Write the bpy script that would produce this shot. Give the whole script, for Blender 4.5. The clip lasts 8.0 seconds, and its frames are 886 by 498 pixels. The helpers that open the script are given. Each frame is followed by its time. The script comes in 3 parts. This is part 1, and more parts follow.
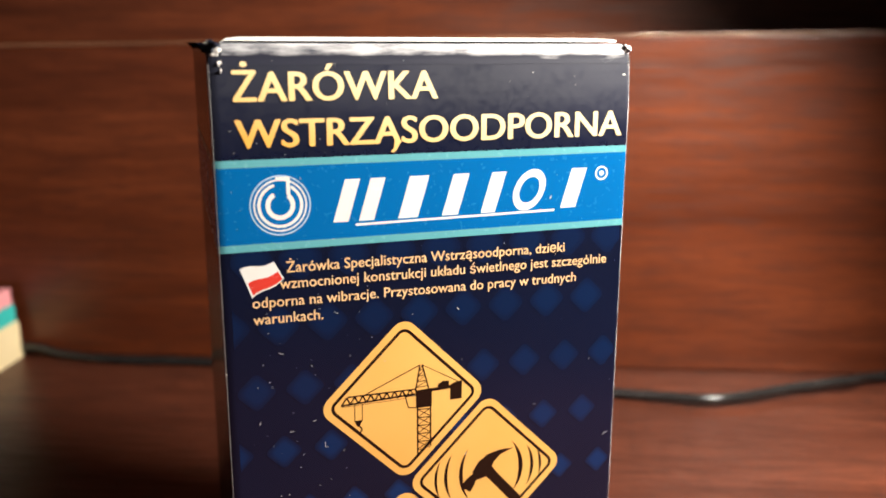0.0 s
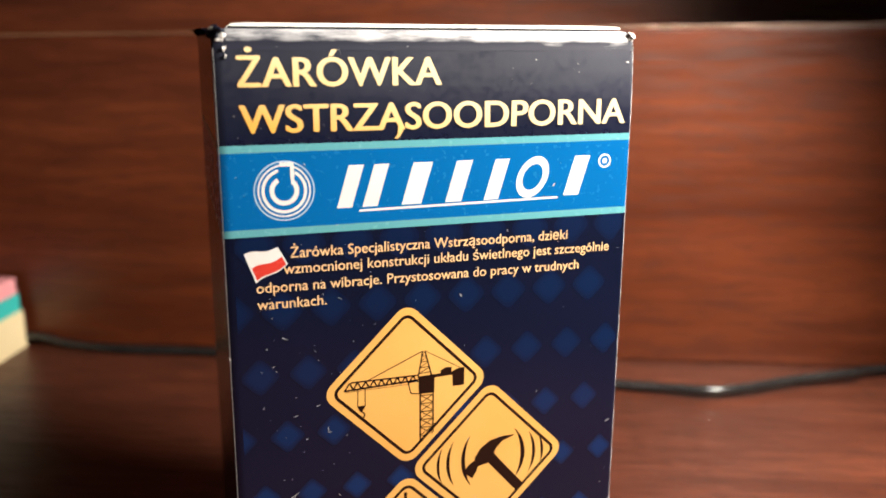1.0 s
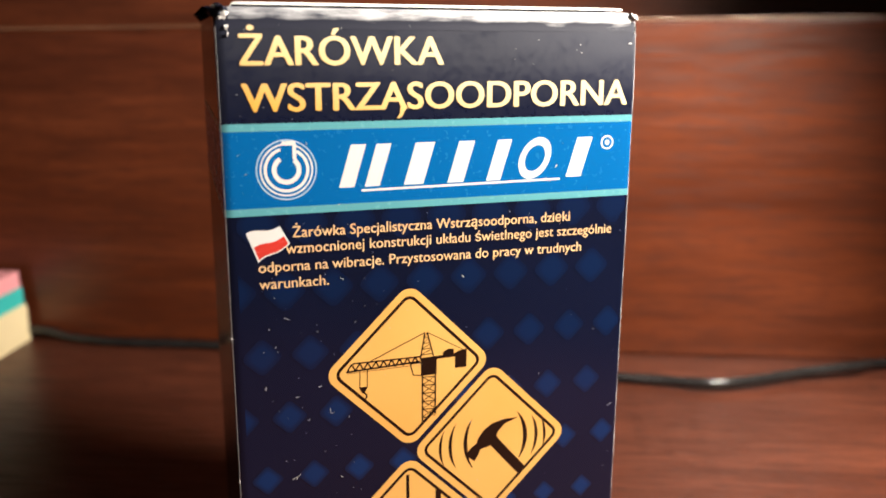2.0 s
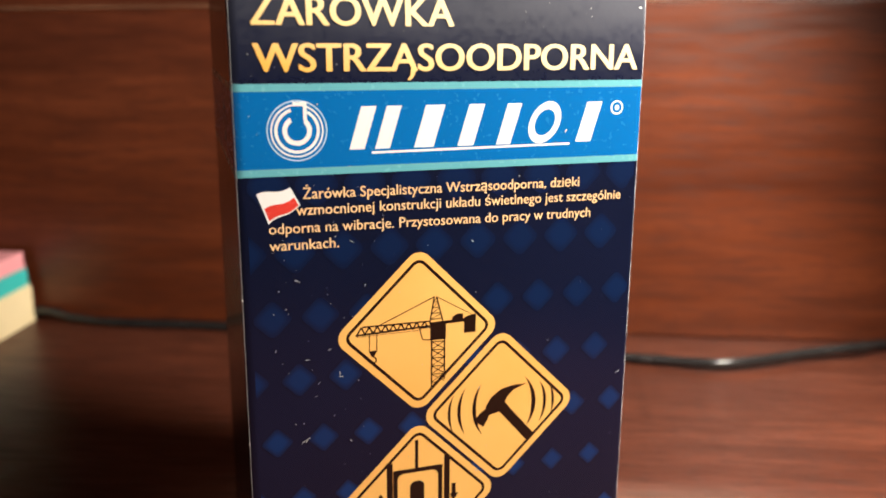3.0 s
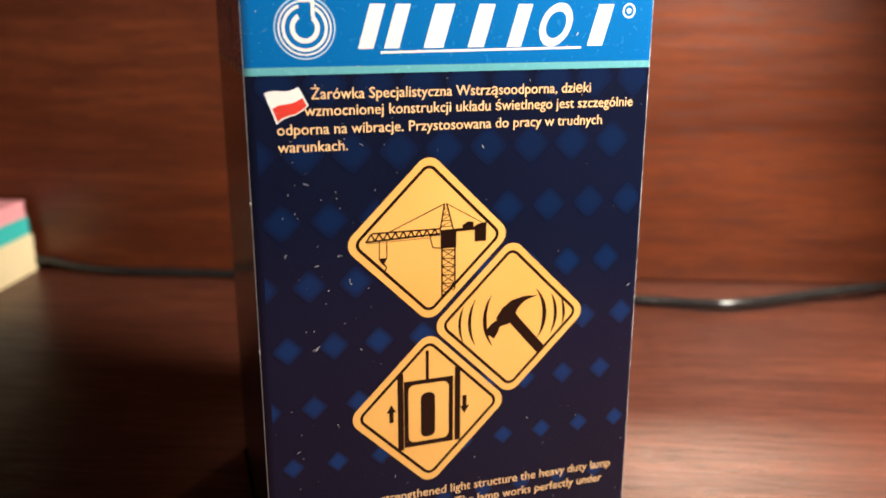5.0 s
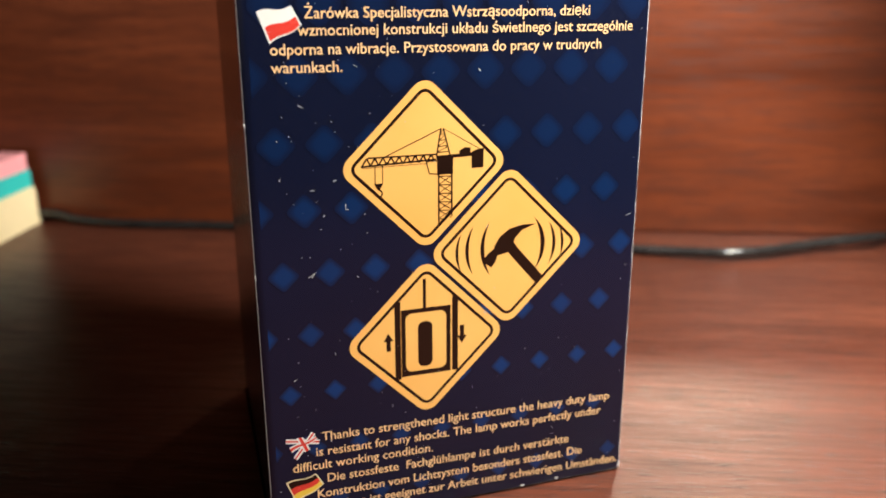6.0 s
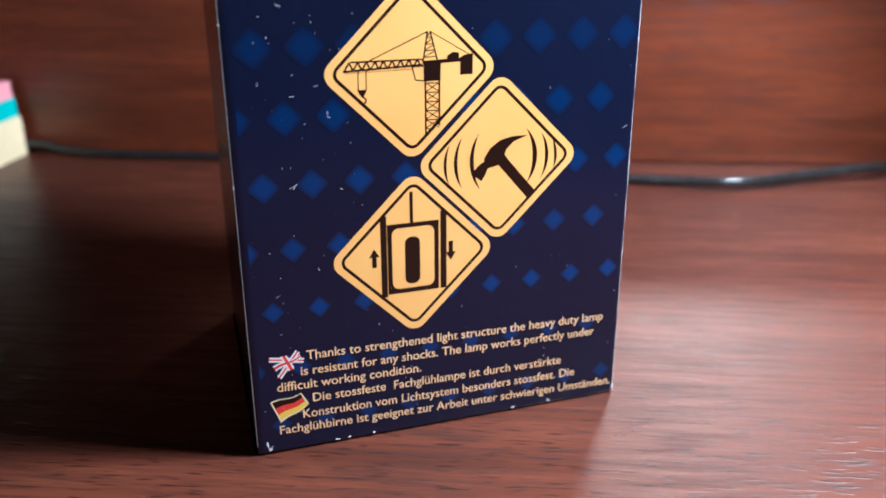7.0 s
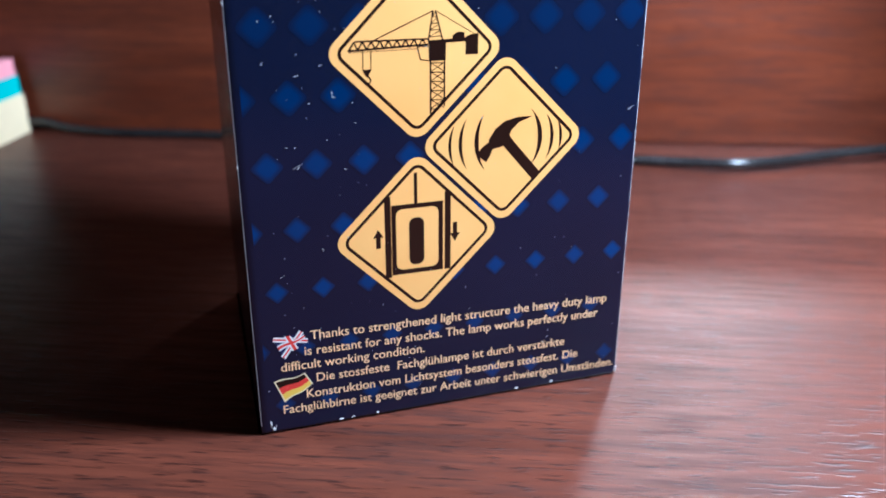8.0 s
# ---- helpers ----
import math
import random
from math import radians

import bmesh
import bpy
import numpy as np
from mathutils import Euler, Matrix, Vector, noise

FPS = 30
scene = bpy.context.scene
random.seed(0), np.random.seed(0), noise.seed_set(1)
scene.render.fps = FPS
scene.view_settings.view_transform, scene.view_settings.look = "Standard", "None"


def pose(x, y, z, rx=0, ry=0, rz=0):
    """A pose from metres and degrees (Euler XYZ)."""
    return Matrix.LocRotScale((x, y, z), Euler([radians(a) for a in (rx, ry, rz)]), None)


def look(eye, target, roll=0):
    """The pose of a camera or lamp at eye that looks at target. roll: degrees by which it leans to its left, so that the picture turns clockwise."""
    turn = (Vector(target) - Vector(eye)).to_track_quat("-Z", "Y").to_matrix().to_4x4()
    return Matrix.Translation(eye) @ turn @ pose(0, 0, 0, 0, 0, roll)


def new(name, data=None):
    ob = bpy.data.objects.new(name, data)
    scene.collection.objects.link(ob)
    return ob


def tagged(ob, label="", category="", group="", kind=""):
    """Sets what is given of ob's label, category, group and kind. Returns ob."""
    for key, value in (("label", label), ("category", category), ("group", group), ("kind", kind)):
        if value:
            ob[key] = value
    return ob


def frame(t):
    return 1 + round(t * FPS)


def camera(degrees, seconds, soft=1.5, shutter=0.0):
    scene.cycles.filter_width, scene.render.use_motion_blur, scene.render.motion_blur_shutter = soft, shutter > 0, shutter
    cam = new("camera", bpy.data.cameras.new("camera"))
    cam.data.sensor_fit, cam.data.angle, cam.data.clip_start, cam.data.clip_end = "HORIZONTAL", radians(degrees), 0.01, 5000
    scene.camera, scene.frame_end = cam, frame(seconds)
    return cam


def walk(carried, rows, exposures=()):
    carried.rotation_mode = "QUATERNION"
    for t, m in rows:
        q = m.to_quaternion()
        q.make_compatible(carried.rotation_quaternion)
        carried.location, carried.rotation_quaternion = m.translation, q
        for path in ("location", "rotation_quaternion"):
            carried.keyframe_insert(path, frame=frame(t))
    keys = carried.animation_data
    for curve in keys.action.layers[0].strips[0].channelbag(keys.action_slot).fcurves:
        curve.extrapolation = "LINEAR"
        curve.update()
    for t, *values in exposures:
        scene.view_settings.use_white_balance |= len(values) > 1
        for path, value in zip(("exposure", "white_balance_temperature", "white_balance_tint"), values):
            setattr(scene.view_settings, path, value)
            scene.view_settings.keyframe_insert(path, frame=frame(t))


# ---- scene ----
cam = camera(54.12, 8.0, 1.8)
cam.data.dof.use_dof, cam.data.dof.focus_distance, cam.data.dof.aperture_fstop = True, 0.138, 17.0
PATH = [
    (0, (-0.01002, -0.12401, 0.11743), (0.6303, 1.7129, -0.3471), 0.18),
    (0.5, (-0.01059, -0.12443, 0.11667), (0.6320, 1.7115, -0.3487), 0.26),
    (1, (-0.01026, -0.12473, 0.11631), (0.6223, 1.7118, -0.3603), 0.36),
    (1.5, (-0.01019, -0.12508, 0.11474), (0.6165, 1.7152, -0.3549), 0.29),
    (3, (-0.01199, -0.12606, 0.10837), (0.6114, 1.7115, -0.3760), 0.42),
    (3.5, (-0.01331, -0.12626, 0.10519), (0.6154, 1.7062, -0.3915), 0.41),
    (4, (-0.01322, -0.12664, 0.10309), (0.6076, 1.7064, -0.4016), 0.26),
    (5.5, (-0.01431, -0.12650, 0.09461), (0.6029, 1.6870, -0.4801), 0.04),
    (6, (-0.01262, -0.12782, 0.09039), (0.5859, 1.6820, -0.5149), -0.15),
    (6.2, (-0.01172, -0.12728, 0.08712), (0.5892, 1.6821, -0.5169), -0.14),
    (6.5, (-0.01027, -0.12679, 0.08513), (0.5832, 1.6652, -0.5757), -0.19),
    (6.8, (-0.00883, -0.12499, 0.08262), (0.5742, 1.6572, -0.6129), -0.21),
    (7, (-0.00948, -0.12515, 0.08377), (0.5729, 1.6460, -0.6401), -0.17),
    (7.5, (-0.00935, -0.12484, 0.08365), (0.5655, 1.6373, -0.6676), -0.08),
    (8, (-0.00958, -0.12481, 0.08385), (0.5610, 1.6319, -0.6831), 0.06),
]
EXPOSURES = [(0.0, 0.13, 6500, 11), (3.5, 0.11, 6600, 12), (5.6, 0.26, 6600, 10), (6.0, 0.28, 6250, 8), (6.5, 0.31, 5600, 9), (7.0, 0.37, 4800, 9), (8.0, 0.38, 4400, 8)]
walk(cam, [(t, look(eye, target, roll)) for t, eye, target, roll in PATH], EXPOSURES)

# ---- light: one desk lamp over the right of the box, an unseen back light behind the panel, an added front fill, a dim room ----
LAMP = Vector((0.185, -0.058, 0.205))
lamp = bpy.data.lights.new("desk_lamp_light", "SPOT")
lamp.energy, lamp.color, lamp.shadow_soft_size = 9.6, (1.0, 0.925, 0.80), 0.034
lamp.spot_size, lamp.spot_blend = radians(116), 0.28
new("desk_lamp_light", lamp).matrix_world = look(LAMP, (0.02, 0.03, 0.05))
# added soft fill from the front left; it stands for no known window
front_fill = bpy.data.lights.new("front_fill_light", "AREA")
front_fill.shape, front_fill.size, front_fill.size_y = "RECTANGLE", 1.5, 0.4
front_fill.energy, front_fill.color = 0.5, (1.0, 0.88, 0.76)
new("front_fill_light", front_fill).matrix_world = look((-0.75, -1.1, 0.20), (0.03, 0.0, 0.06))
# unseen back light, its narrow cone set to the sheen right of the box
back_spot = bpy.data.lights.new("back_spot_light", "SPOT")
back_spot.energy, back_spot.color, back_spot.shadow_soft_size = 42.0, (1.0, 0.80, 0.60), 0.05
back_spot.spot_size, back_spot.spot_blend = radians(13), 1.0
new("back_spot_light", back_spot).matrix_world = look((0.45, 0.50, 0.56), (0.118, 0.080, 0.0))
world = bpy.data.worlds.new("room_air")
scene.world = world
world.use_nodes = True
world.node_tree.nodes["Background"].inputs[0].default_value = (0.9, 0.7, 0.5, 1)
world.node_tree.nodes["Background"].inputs[1].default_value = 0.002

ROOM = pose(0.151, 0.141, -0.0004, 0, 0, -23.0)   # x along the desk's rear board, y into it
BOX_W, BOX_D, BOX_H = 0.0652, 0.058, 0.1172
SIDE_L, SKEW = -0.7, 0.030   # the left side, in millimetres, and how far it runs in per metre of depth
FOLD_L, FOLD_R = 0.7, 0.7   # where the front begins to give way at the left, and the right fold's radius, in millimetres


# ---- materials ----
def shader(name):
    m = bpy.data.materials.new(name)
    m.use_nodes = True
    return m, m.node_tree.nodes, m.node_tree.links, m.node_tree.nodes["Principled BSDF"]


def mixed(nodes, links, fac, a, b):
    n = nodes.new("ShaderNodeMix")
    n.data_type = "RGBA"
    links.new(fac, n.inputs[0])
    for i, c in ((6, a), (7, b)):
        if isinstance(c, tuple):
            n.inputs[i].default_value = (*c, 1)
        else:
            links.new(c, n.inputs[i])
    return n.outputs[2]


def spots(nodes, links, scale, stretch=(1, 1, 1), detail=4.0, rough=0.55, low=0.35, high=0.65):
    """Noise over the object's own coordinates, cut to 0..1."""
    co, mp, no, ra = (nodes.new("ShaderNode" + k) for k in ("TexCoord", "Mapping", "TexNoise", "MapRange"))
    mp.inputs["Scale"].default_value = stretch
    no.inputs["Scale"].default_value, no.inputs["Detail"].default_value, no.inputs["Roughness"].default_value = scale, detail, rough
    ra.inputs[1].default_value, ra.inputs[2].default_value = low, high
    links.new(co.outputs["Object"], mp.inputs[0])
    links.new(mp.outputs[0], no.inputs["Vector"])
    links.new(no.outputs["Fac"], ra.inputs[0])
    return ra.outputs[0]


def relief(nodes, links, bsdf, height, strength, distance):
    b = nodes.new("ShaderNodeBump")
    b.inputs["Strength"].default_value, b.inputs["Distance"].default_value = strength, distance
    links.new(height, b.inputs["Height"])
    links.new(b.outputs[0], bsdf.inputs["Normal"])


def ranged(nodes, links, fac, a, b):
    r = nodes.new("ShaderNodeMapRange")
    r.inputs[3].default_value, r.inputs[4].default_value = a, b
    links.new(fac, r.inputs[0])
    return r.outputs[0]


def wood(name, dark, light, pore, gloss=0.3, bump=0.55, lines=0.85, figure=0.45, pore_span=150):
    """Mahogany laminate: grain along the object's x, dashed pores, a slow figure in it."""
    m, n, l, p = shader(name)
    broad = spots(n, l, 1.0, (3, 26, 26), 5, 0.6, 0.3, 0.7)
    streak = spots(n, l, 1.0, (42, 540, 540), 5, 0.66, 0.42, 0.64)
    pores = spots(n, l, 1.0, (pore_span, 1500, 1500), 2, 0.5, 0.56, 0.68)
    c = mixed(n, l, broad, dark, light)
    bands = spots(n, l, 1.0, (9, 150, 150), 5, 0.62, 0.42, 0.64)
    c = mixed(n, l, ranged(n, l, bands, 0.0, figure), c, tuple(0.55 * v for v in dark))
    c = mixed(n, l, ranged(n, l, streak, 0.0, lines), c, tuple(0.5 * v for v in dark))
    c = mixed(n, l, ranged(n, l, pores, 0.0, 0.8), c, pore)
    pale = spots(n, l, 1.0, (22, 700, 700), 4, 0.6, 0.60, 0.76)
    c = mixed(n, l, ranged(n, l, pale, 0.0, 0.4), c, tuple(1.5 * v for v in light))
    l.new(c, p.inputs["Base Color"])
    l.new(ranged(n, l, streak, gloss - 0.05, gloss + 0.12), p.inputs["Roughness"])
    relief(n, l, p, pores, bump, 0.0002)
    return m


def ink(name, a, b=None, rough=0.24, scale=60, bump=0.02):
    """Printed, varnished card: two close tones in clouds, a faint paper relief."""
    m, n, l, p = shader(name)
    l.new(mixed(n, l, spots(n, l, scale, (1, 1, 1), 3, 0.5, 0.3, 0.7), a, b or tuple(0.85 * v for v in a)), p.inputs["Base Color"])
    fine = spots(n, l, 900, (1, 1, 1), 3, 0.6, 0.3, 0.7)
    l.new(ranged(n, l, fine, rough - 0.05, rough + 0.08), p.inputs["Roughness"])
    relief(n, l, p, fine, bump, 0.0001)
    return m


def plain(name, c, rough, metal=0.0, scale=120, dirt=0.82):
    m, n, l, p = shader(name)
    l.new(mixed(n, l, spots(n, l, scale, (1, 1, 1), 4, 0.6, 0.35, 0.65), c, tuple(dirt * v for v in c)), p.inputs["Base Color"])
    p.inputs["Roughness"].default_value, p.inputs["Metallic"].default_value = rough, metal
    return m


DESK = wood("mahogany_desk", (0.071, 0.0187, 0.0100), (0.128, 0.0367, 0.0190), (0.014, 0.0045, 0.0035), 0.39, 0.42, 0.8, 0.55, 180)
DESK.node_tree.nodes["Principled BSDF"].inputs["Specular IOR Level"].default_value = 0.37
BOARD = wood("mahogany_board", (0.074, 0.0150, 0.0050), (0.166, 0.0395, 0.0135), (0.056, 0.0115, 0.0050), 0.33, 0.06, 0.6, 0.6)
BOARD.node_tree.nodes["Principled BSDF"].inputs["Specular IOR Level"].default_value = 0.42
# paler than the board: the lit top edge's highlight is in this colour
EDGE = wood("lit_edge_band", (0.19, 0.085, 0.047), (0.25, 0.12, 0.068), (0.12, 0.05, 0.03), 0.35)
NAVY = ink("navy_print", (0.0058, 0.0080, 0.026), (0.0042, 0.0062, 0.020), 0.18, 30, 0.03)
CREAM = ink("sign_yellow_print", (0.85, 0.47, 0.135), (0.83, 0.405, 0.10), 0.34, 50)
TEXT = ink("small_text_print", (0.90, 0.59, 0.31), (0.87, 0.53, 0.25), 0.22, 200)
BLACK = ink("black_print", (0.016, 0.0065, 0.0042), None, 0.18)
BLUE = ink("blue_print", (0.0008, 0.120, 0.37), (0.0008, 0.112, 0.345), 0.22, 40)
TEAL = ink("teal_print", (0.12, 0.37, 0.42), (0.10, 0.34, 0.39), 0.22)
WHITE = ink("white_print", (0.76, 0.75, 0.73), (0.72, 0.71, 0.69), 0.22)
PALE = ink("pale_blue_print", (0.42, 0.62, 0.80), None, 0.22)
RED = ink("red_print", (0.66, 0.05, 0.035), None, 0.22)
FLAG_BLUE = ink("flag_blue_print", (0.010, 0.014, 0.06), None, 0.22)
RIM = ink("flag_rim_print", (0.84, 0.70, 0.42), None, 0.22)
YELLOW = ink("flag_yellow_print", (0.82, 0.55, 0.07), None, 0.22)
CARD = plain("bare_card", (0.80, 0.78, 0.74), 0.5, 0, 300, 0.94)
CHIP = plain("torn_card", (0.72, 0.70, 0.68), 0.45, 0, 2600, 0.45)
DUST = plain("grey_dust", (0.50, 0.49, 0.47), 0.6, 0, 900, 0.6)
RUBBER = plain("black_cable_sheath", (0.016, 0.015, 0.015), 0.22, 0, 200, 0.7)
PAINT = plain("wall_paint", (0.16, 0.12, 0.09), 0.8, 0, 3, 0.85)


def scuffed_top(m, low, high, rough):
    """Varnish rubbed dull on the front above a height of the carton, in patches."""
    n, l = m.node_tree.nodes, m.node_tree.links
    p = n["Principled BSDF"]
    worn_off, co, sx, ra, mul, add = (n.new("ShaderNode" + k) for k in ("MapRange", "TexCoord", "SeparateXYZ", "MapRange", "Math", "Math"))
    l.new(spots(n, l, 260, (0.5, 1, 1), 5, 0.65, 0.25, 0.65), worn_off.inputs[0])
    worn_off.inputs[3].default_value, worn_off.inputs[4].default_value = 0.7, 1.1
    l.new(co.outputs["Object"], sx.inputs[0])
    l.new(sx.outputs["Z"], ra.inputs[0])
    ra.inputs[1].default_value, ra.inputs[2].default_value = low, high
    mul.operation = "MULTIPLY"
    front = n.new("ShaderNodeMapRange")
    l.new(sx.outputs["Y"], front.inputs[0])
    front.inputs[1].default_value, front.inputs[2].default_value, front.inputs[3].default_value, front.inputs[4].default_value = 0.002, 0.003, rough, 0.0
    l.new(front.outputs[0], ra.inputs[4])
    l.new(ra.outputs[0], mul.inputs[0])
    l.new(worn_off.outputs[0], mul.inputs[1])
    l.new(mul.outputs[0], add.inputs[0])
    l.new(p.inputs["Roughness"].links[0].from_socket, add.inputs[1])
    l.new(add.outputs[0], p.inputs["Roughness"])


scuffed_top(NAVY, 0.098, 0.111, 0.36)


def fading(name, a, b):
    """The printed background lozenges: blue in the middle, melting into the navy at the rim."""
    m, n, l, p = shader(name)
    at = n.new("ShaderNodeAttribute")
    at.attribute_name = "tone"
    l.new(mixed(n, l, at.outputs["Fac"], a, b), p.inputs["Base Color"])
    fine = spots(n, l, 900, (1, 1, 1), 3, 0.6, 0.3, 0.7)
    l.new(ranged(n, l, fine, 0.10, 0.20), p.inputs["Roughness"])
    return m


def two_tone_gold(name, a, b):
    """Gold that runs from orange at the lower left to pale at the upper right of the title."""
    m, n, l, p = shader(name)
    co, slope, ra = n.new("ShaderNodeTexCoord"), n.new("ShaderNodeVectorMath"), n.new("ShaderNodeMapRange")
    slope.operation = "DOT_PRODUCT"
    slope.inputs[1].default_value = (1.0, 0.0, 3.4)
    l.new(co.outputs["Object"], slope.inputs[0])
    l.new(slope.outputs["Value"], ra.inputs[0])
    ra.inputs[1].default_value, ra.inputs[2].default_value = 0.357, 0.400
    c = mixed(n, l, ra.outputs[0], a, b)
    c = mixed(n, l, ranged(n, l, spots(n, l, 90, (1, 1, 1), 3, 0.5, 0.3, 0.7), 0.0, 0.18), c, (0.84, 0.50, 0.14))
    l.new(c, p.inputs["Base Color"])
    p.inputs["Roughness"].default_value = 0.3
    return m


GOLD = two_tone_gold("gold_title_print", (0.86, 0.42, 0.08), (0.89, 0.72, 0.42))
LOZENGE = fading("lozenge_print", (0.0052, 0.0073, 0.0235), (0.004, 0.031, 0.128))


# ---- helpers ----
def link(name, bm, material, parent=None, label="", m=None, kind="", smooth=False):
    me = bpy.data.meshes.new(name)
    bmesh.ops.recalc_face_normals(bm, faces=bm.faces)
    bm.to_mesh(me)
    bm.free()
    for mat in material if isinstance(material, (list, tuple)) else (material,):
        me.materials.append(mat)
    if smooth:
        me.shade_smooth()
    ob = new(name, me)
    if parent:
        ob.parent = parent
    if m is not None:
        ob.matrix_basis = m
    return tagged(ob, label, kind=kind)


part = link


def block(lo, hi, bevel=0.0, segments=2):
    bm = bmesh.new()
    bmesh.ops.create_cube(bm, size=1)
    for v in bm.verts:
        v.co = Vector([lo[i] + (v.co[i] + 0.5) * (hi[i] - lo[i]) for i in range(3)])
    if bevel:
        bmesh.ops.bevel(bm, geom=bm.edges[:], offset=bevel, segments=segments, affect="EDGES", profile=0.5)
    return bm


def empty(name, m, label, category, group=""):
    return_ob = new(name)
    return_ob.matrix_basis = m
    return tagged(return_ob, label, category, group)


# ---- the room and the desk ----
def structure(name, bm, material, label, m=None):
    return tagged(link(name, bm, material, None, "", m), label, "", "", "structure")


structure("floor", block((-1.7, -2.2, -0.78), (1.7, 1.2, -0.75)), PAINT, "plain dim floor under the desk")
structure("ceiling", block((-1.7, -2.2, 1.70), (1.7, 1.2, 1.73)), PAINT, "plain dim room ceiling")
for nm, lo, hi in (("wall_north", (-1.7, 1.2, -0.75), (1.7, 1.25, 1.70)), ("wall_south", (-1.7, -2.25, -0.75), (1.7, -2.2, 1.70)),
                   ("wall_west", (-1.75, -2.25, -0.75), (-1.7, 1.25, 1.70)), ("wall_east", (1.7, -2.25, -0.75), (1.75, 1.25, 1.70))):
    structure(nm, block(lo, hi), PAINT, "plain painted wall of a dim room")


def sloped(bm, cut, rise):
    """Lifts what stands above cut by rise per metre of length."""
    for v in bm.verts:
        if v.co.z > cut:
            v.co.z += v.co.x * rise
    return bm


desk = empty("desk", ROOM, "dark mahogany laminate desk with a low rear board", "desk")
part("desktop", block((-0.75, -0.62, -0.025), (0.75, 0.09, 0.0), 0.0012), DESK, desk, "glossy mahogany desktop with open pores")
part("rear_board", sloped(block((-0.75, 0.0, 0.0002), (0.75, 0.018, 0.1195), 0.0008), 0.05, 0.018), BOARD, desk, "upright mahogany board behind the box")
part("edge_strip", sloped(block((-0.75, -0.0004, 0.1196), (0.75, 0.0184, 0.1206), 0.0003), 0.05, 0.018), EDGE, desk, "edge strip on the board, its highlight put into a pale colour")
part("back_panel", block((-0.75, 0.06, 0.0002), (0.75, 0.078, 0.17), 0.0008), BOARD, desk, "taller mahogany panel behind the rear board")
for x in (-0.73, 0.71):
    part("side_panel", block((x, -0.6, -0.7498), (x + 0.02, 0.05, -0.0252), 0.001), BOARD, desk)


# ---- the bulb carton ----
carton = empty("light_bulb_box", pose(0, 0, 0), "tall navy and gold printed cardboard box standing on the desk", "box")


# Prints lie on the front in millimetres: x from the left edge, z from the desk; they follow the rounded side folds.
def lean(z):
    """How far the front gives way to the rear towards its top, in millimetres."""
    return 0.0042 * max(0.0, z - 104.0) ** 2


def bend(x):
    """How far the front gives way towards its side edges: a soft slope at the left, a round fold at the right."""
    if x < FOLD_L:
        return 0.1 * (FOLD_L - x) ** 2
    d = x - 65.2 + FOLD_R
    return FOLD_R - math.sqrt(max(0.0, FOLD_R * FOLD_R - d * d)) if d > 0 else 0.0


def at(x, z, lift):
    return (x / 1000, (bend(x) + lean(z) - 0.3 * lift) / 1000, z / 1000)


def skewed(x, y):
    """The left side runs inwards to the rear."""
    return SKEW * max(0.0, y - 0.0006) if x < 0.03 else 0.0


def carton_body():
    bm = block((SIDE_L / 1000, 0, -0.0003), (BOX_W, BOX_D, BOX_H))
    up = [e for e in bm.edges if abs(e.verts[0].co.z - e.verts[1].co.z) > 0.05]
    left = [e for e in up if all(v.co.x < 0.001 and v.co.y < 0.001 for v in e.verts)]
    rest = [e for e in up if e not in left]
    bmesh.ops.bevel(bm, geom=left, offset=0.0002, segments=4, affect="EDGES", profile=0.5)
    bmesh.ops.bevel(bm, geom=[e for e in rest if e.is_valid], offset=FOLD_R / 1000, segments=4, affect="EDGES", profile=0.5)
    for z in range(105, 116):
        bmesh.ops.bisect_plane(bm, geom=bm.verts[:] + bm.edges[:] + bm.faces[:], plane_co=(0, 0, z / 1000), plane_no=(0, 0, 1))
    for x in (-0.45, -0.2, 0.05, 0.3, 0.5, 0.7):
        bmesh.ops.bisect_plane(bm, geom=bm.verts[:] + bm.edges[:] + bm.faces[:], plane_co=(x / 1000, 0, 0), plane_no=(1, 0, 0))
    low = [e for e in bm.edges if max(v.co.z for v in e.verts) < 0.0]
    bmesh.ops.bevel(bm, geom=low, offset=0.0006, segments=3, affect="EDGES", profile=0.5)
    top = [e for e in bm.edges if min(v.co.z for v in e.verts) > BOX_H - 1e-5]
    bmesh.ops.bevel(bm, geom=top, offset=0.0016, segments=5, affect="EDGES", profile=0.5)
    for v in bm.verts:
        v.co.x += skewed(v.co.x, v.co.y)
        if v.co.x * 1000 < FOLD_L:
            v.co.y += bend(v.co.x * 1000) / 1000 * max(0.0, 1 - v.co.y / 0.02)
        v.co.y += lean(min(v.co.z * 1000, 116.5)) / 1000 * max(0.0, 1 - v.co.y / 0.02)
    return bm


part("carton_body", carton_body(), NAVY, carton, "navy varnished card with scuffed edges", smooth=False)


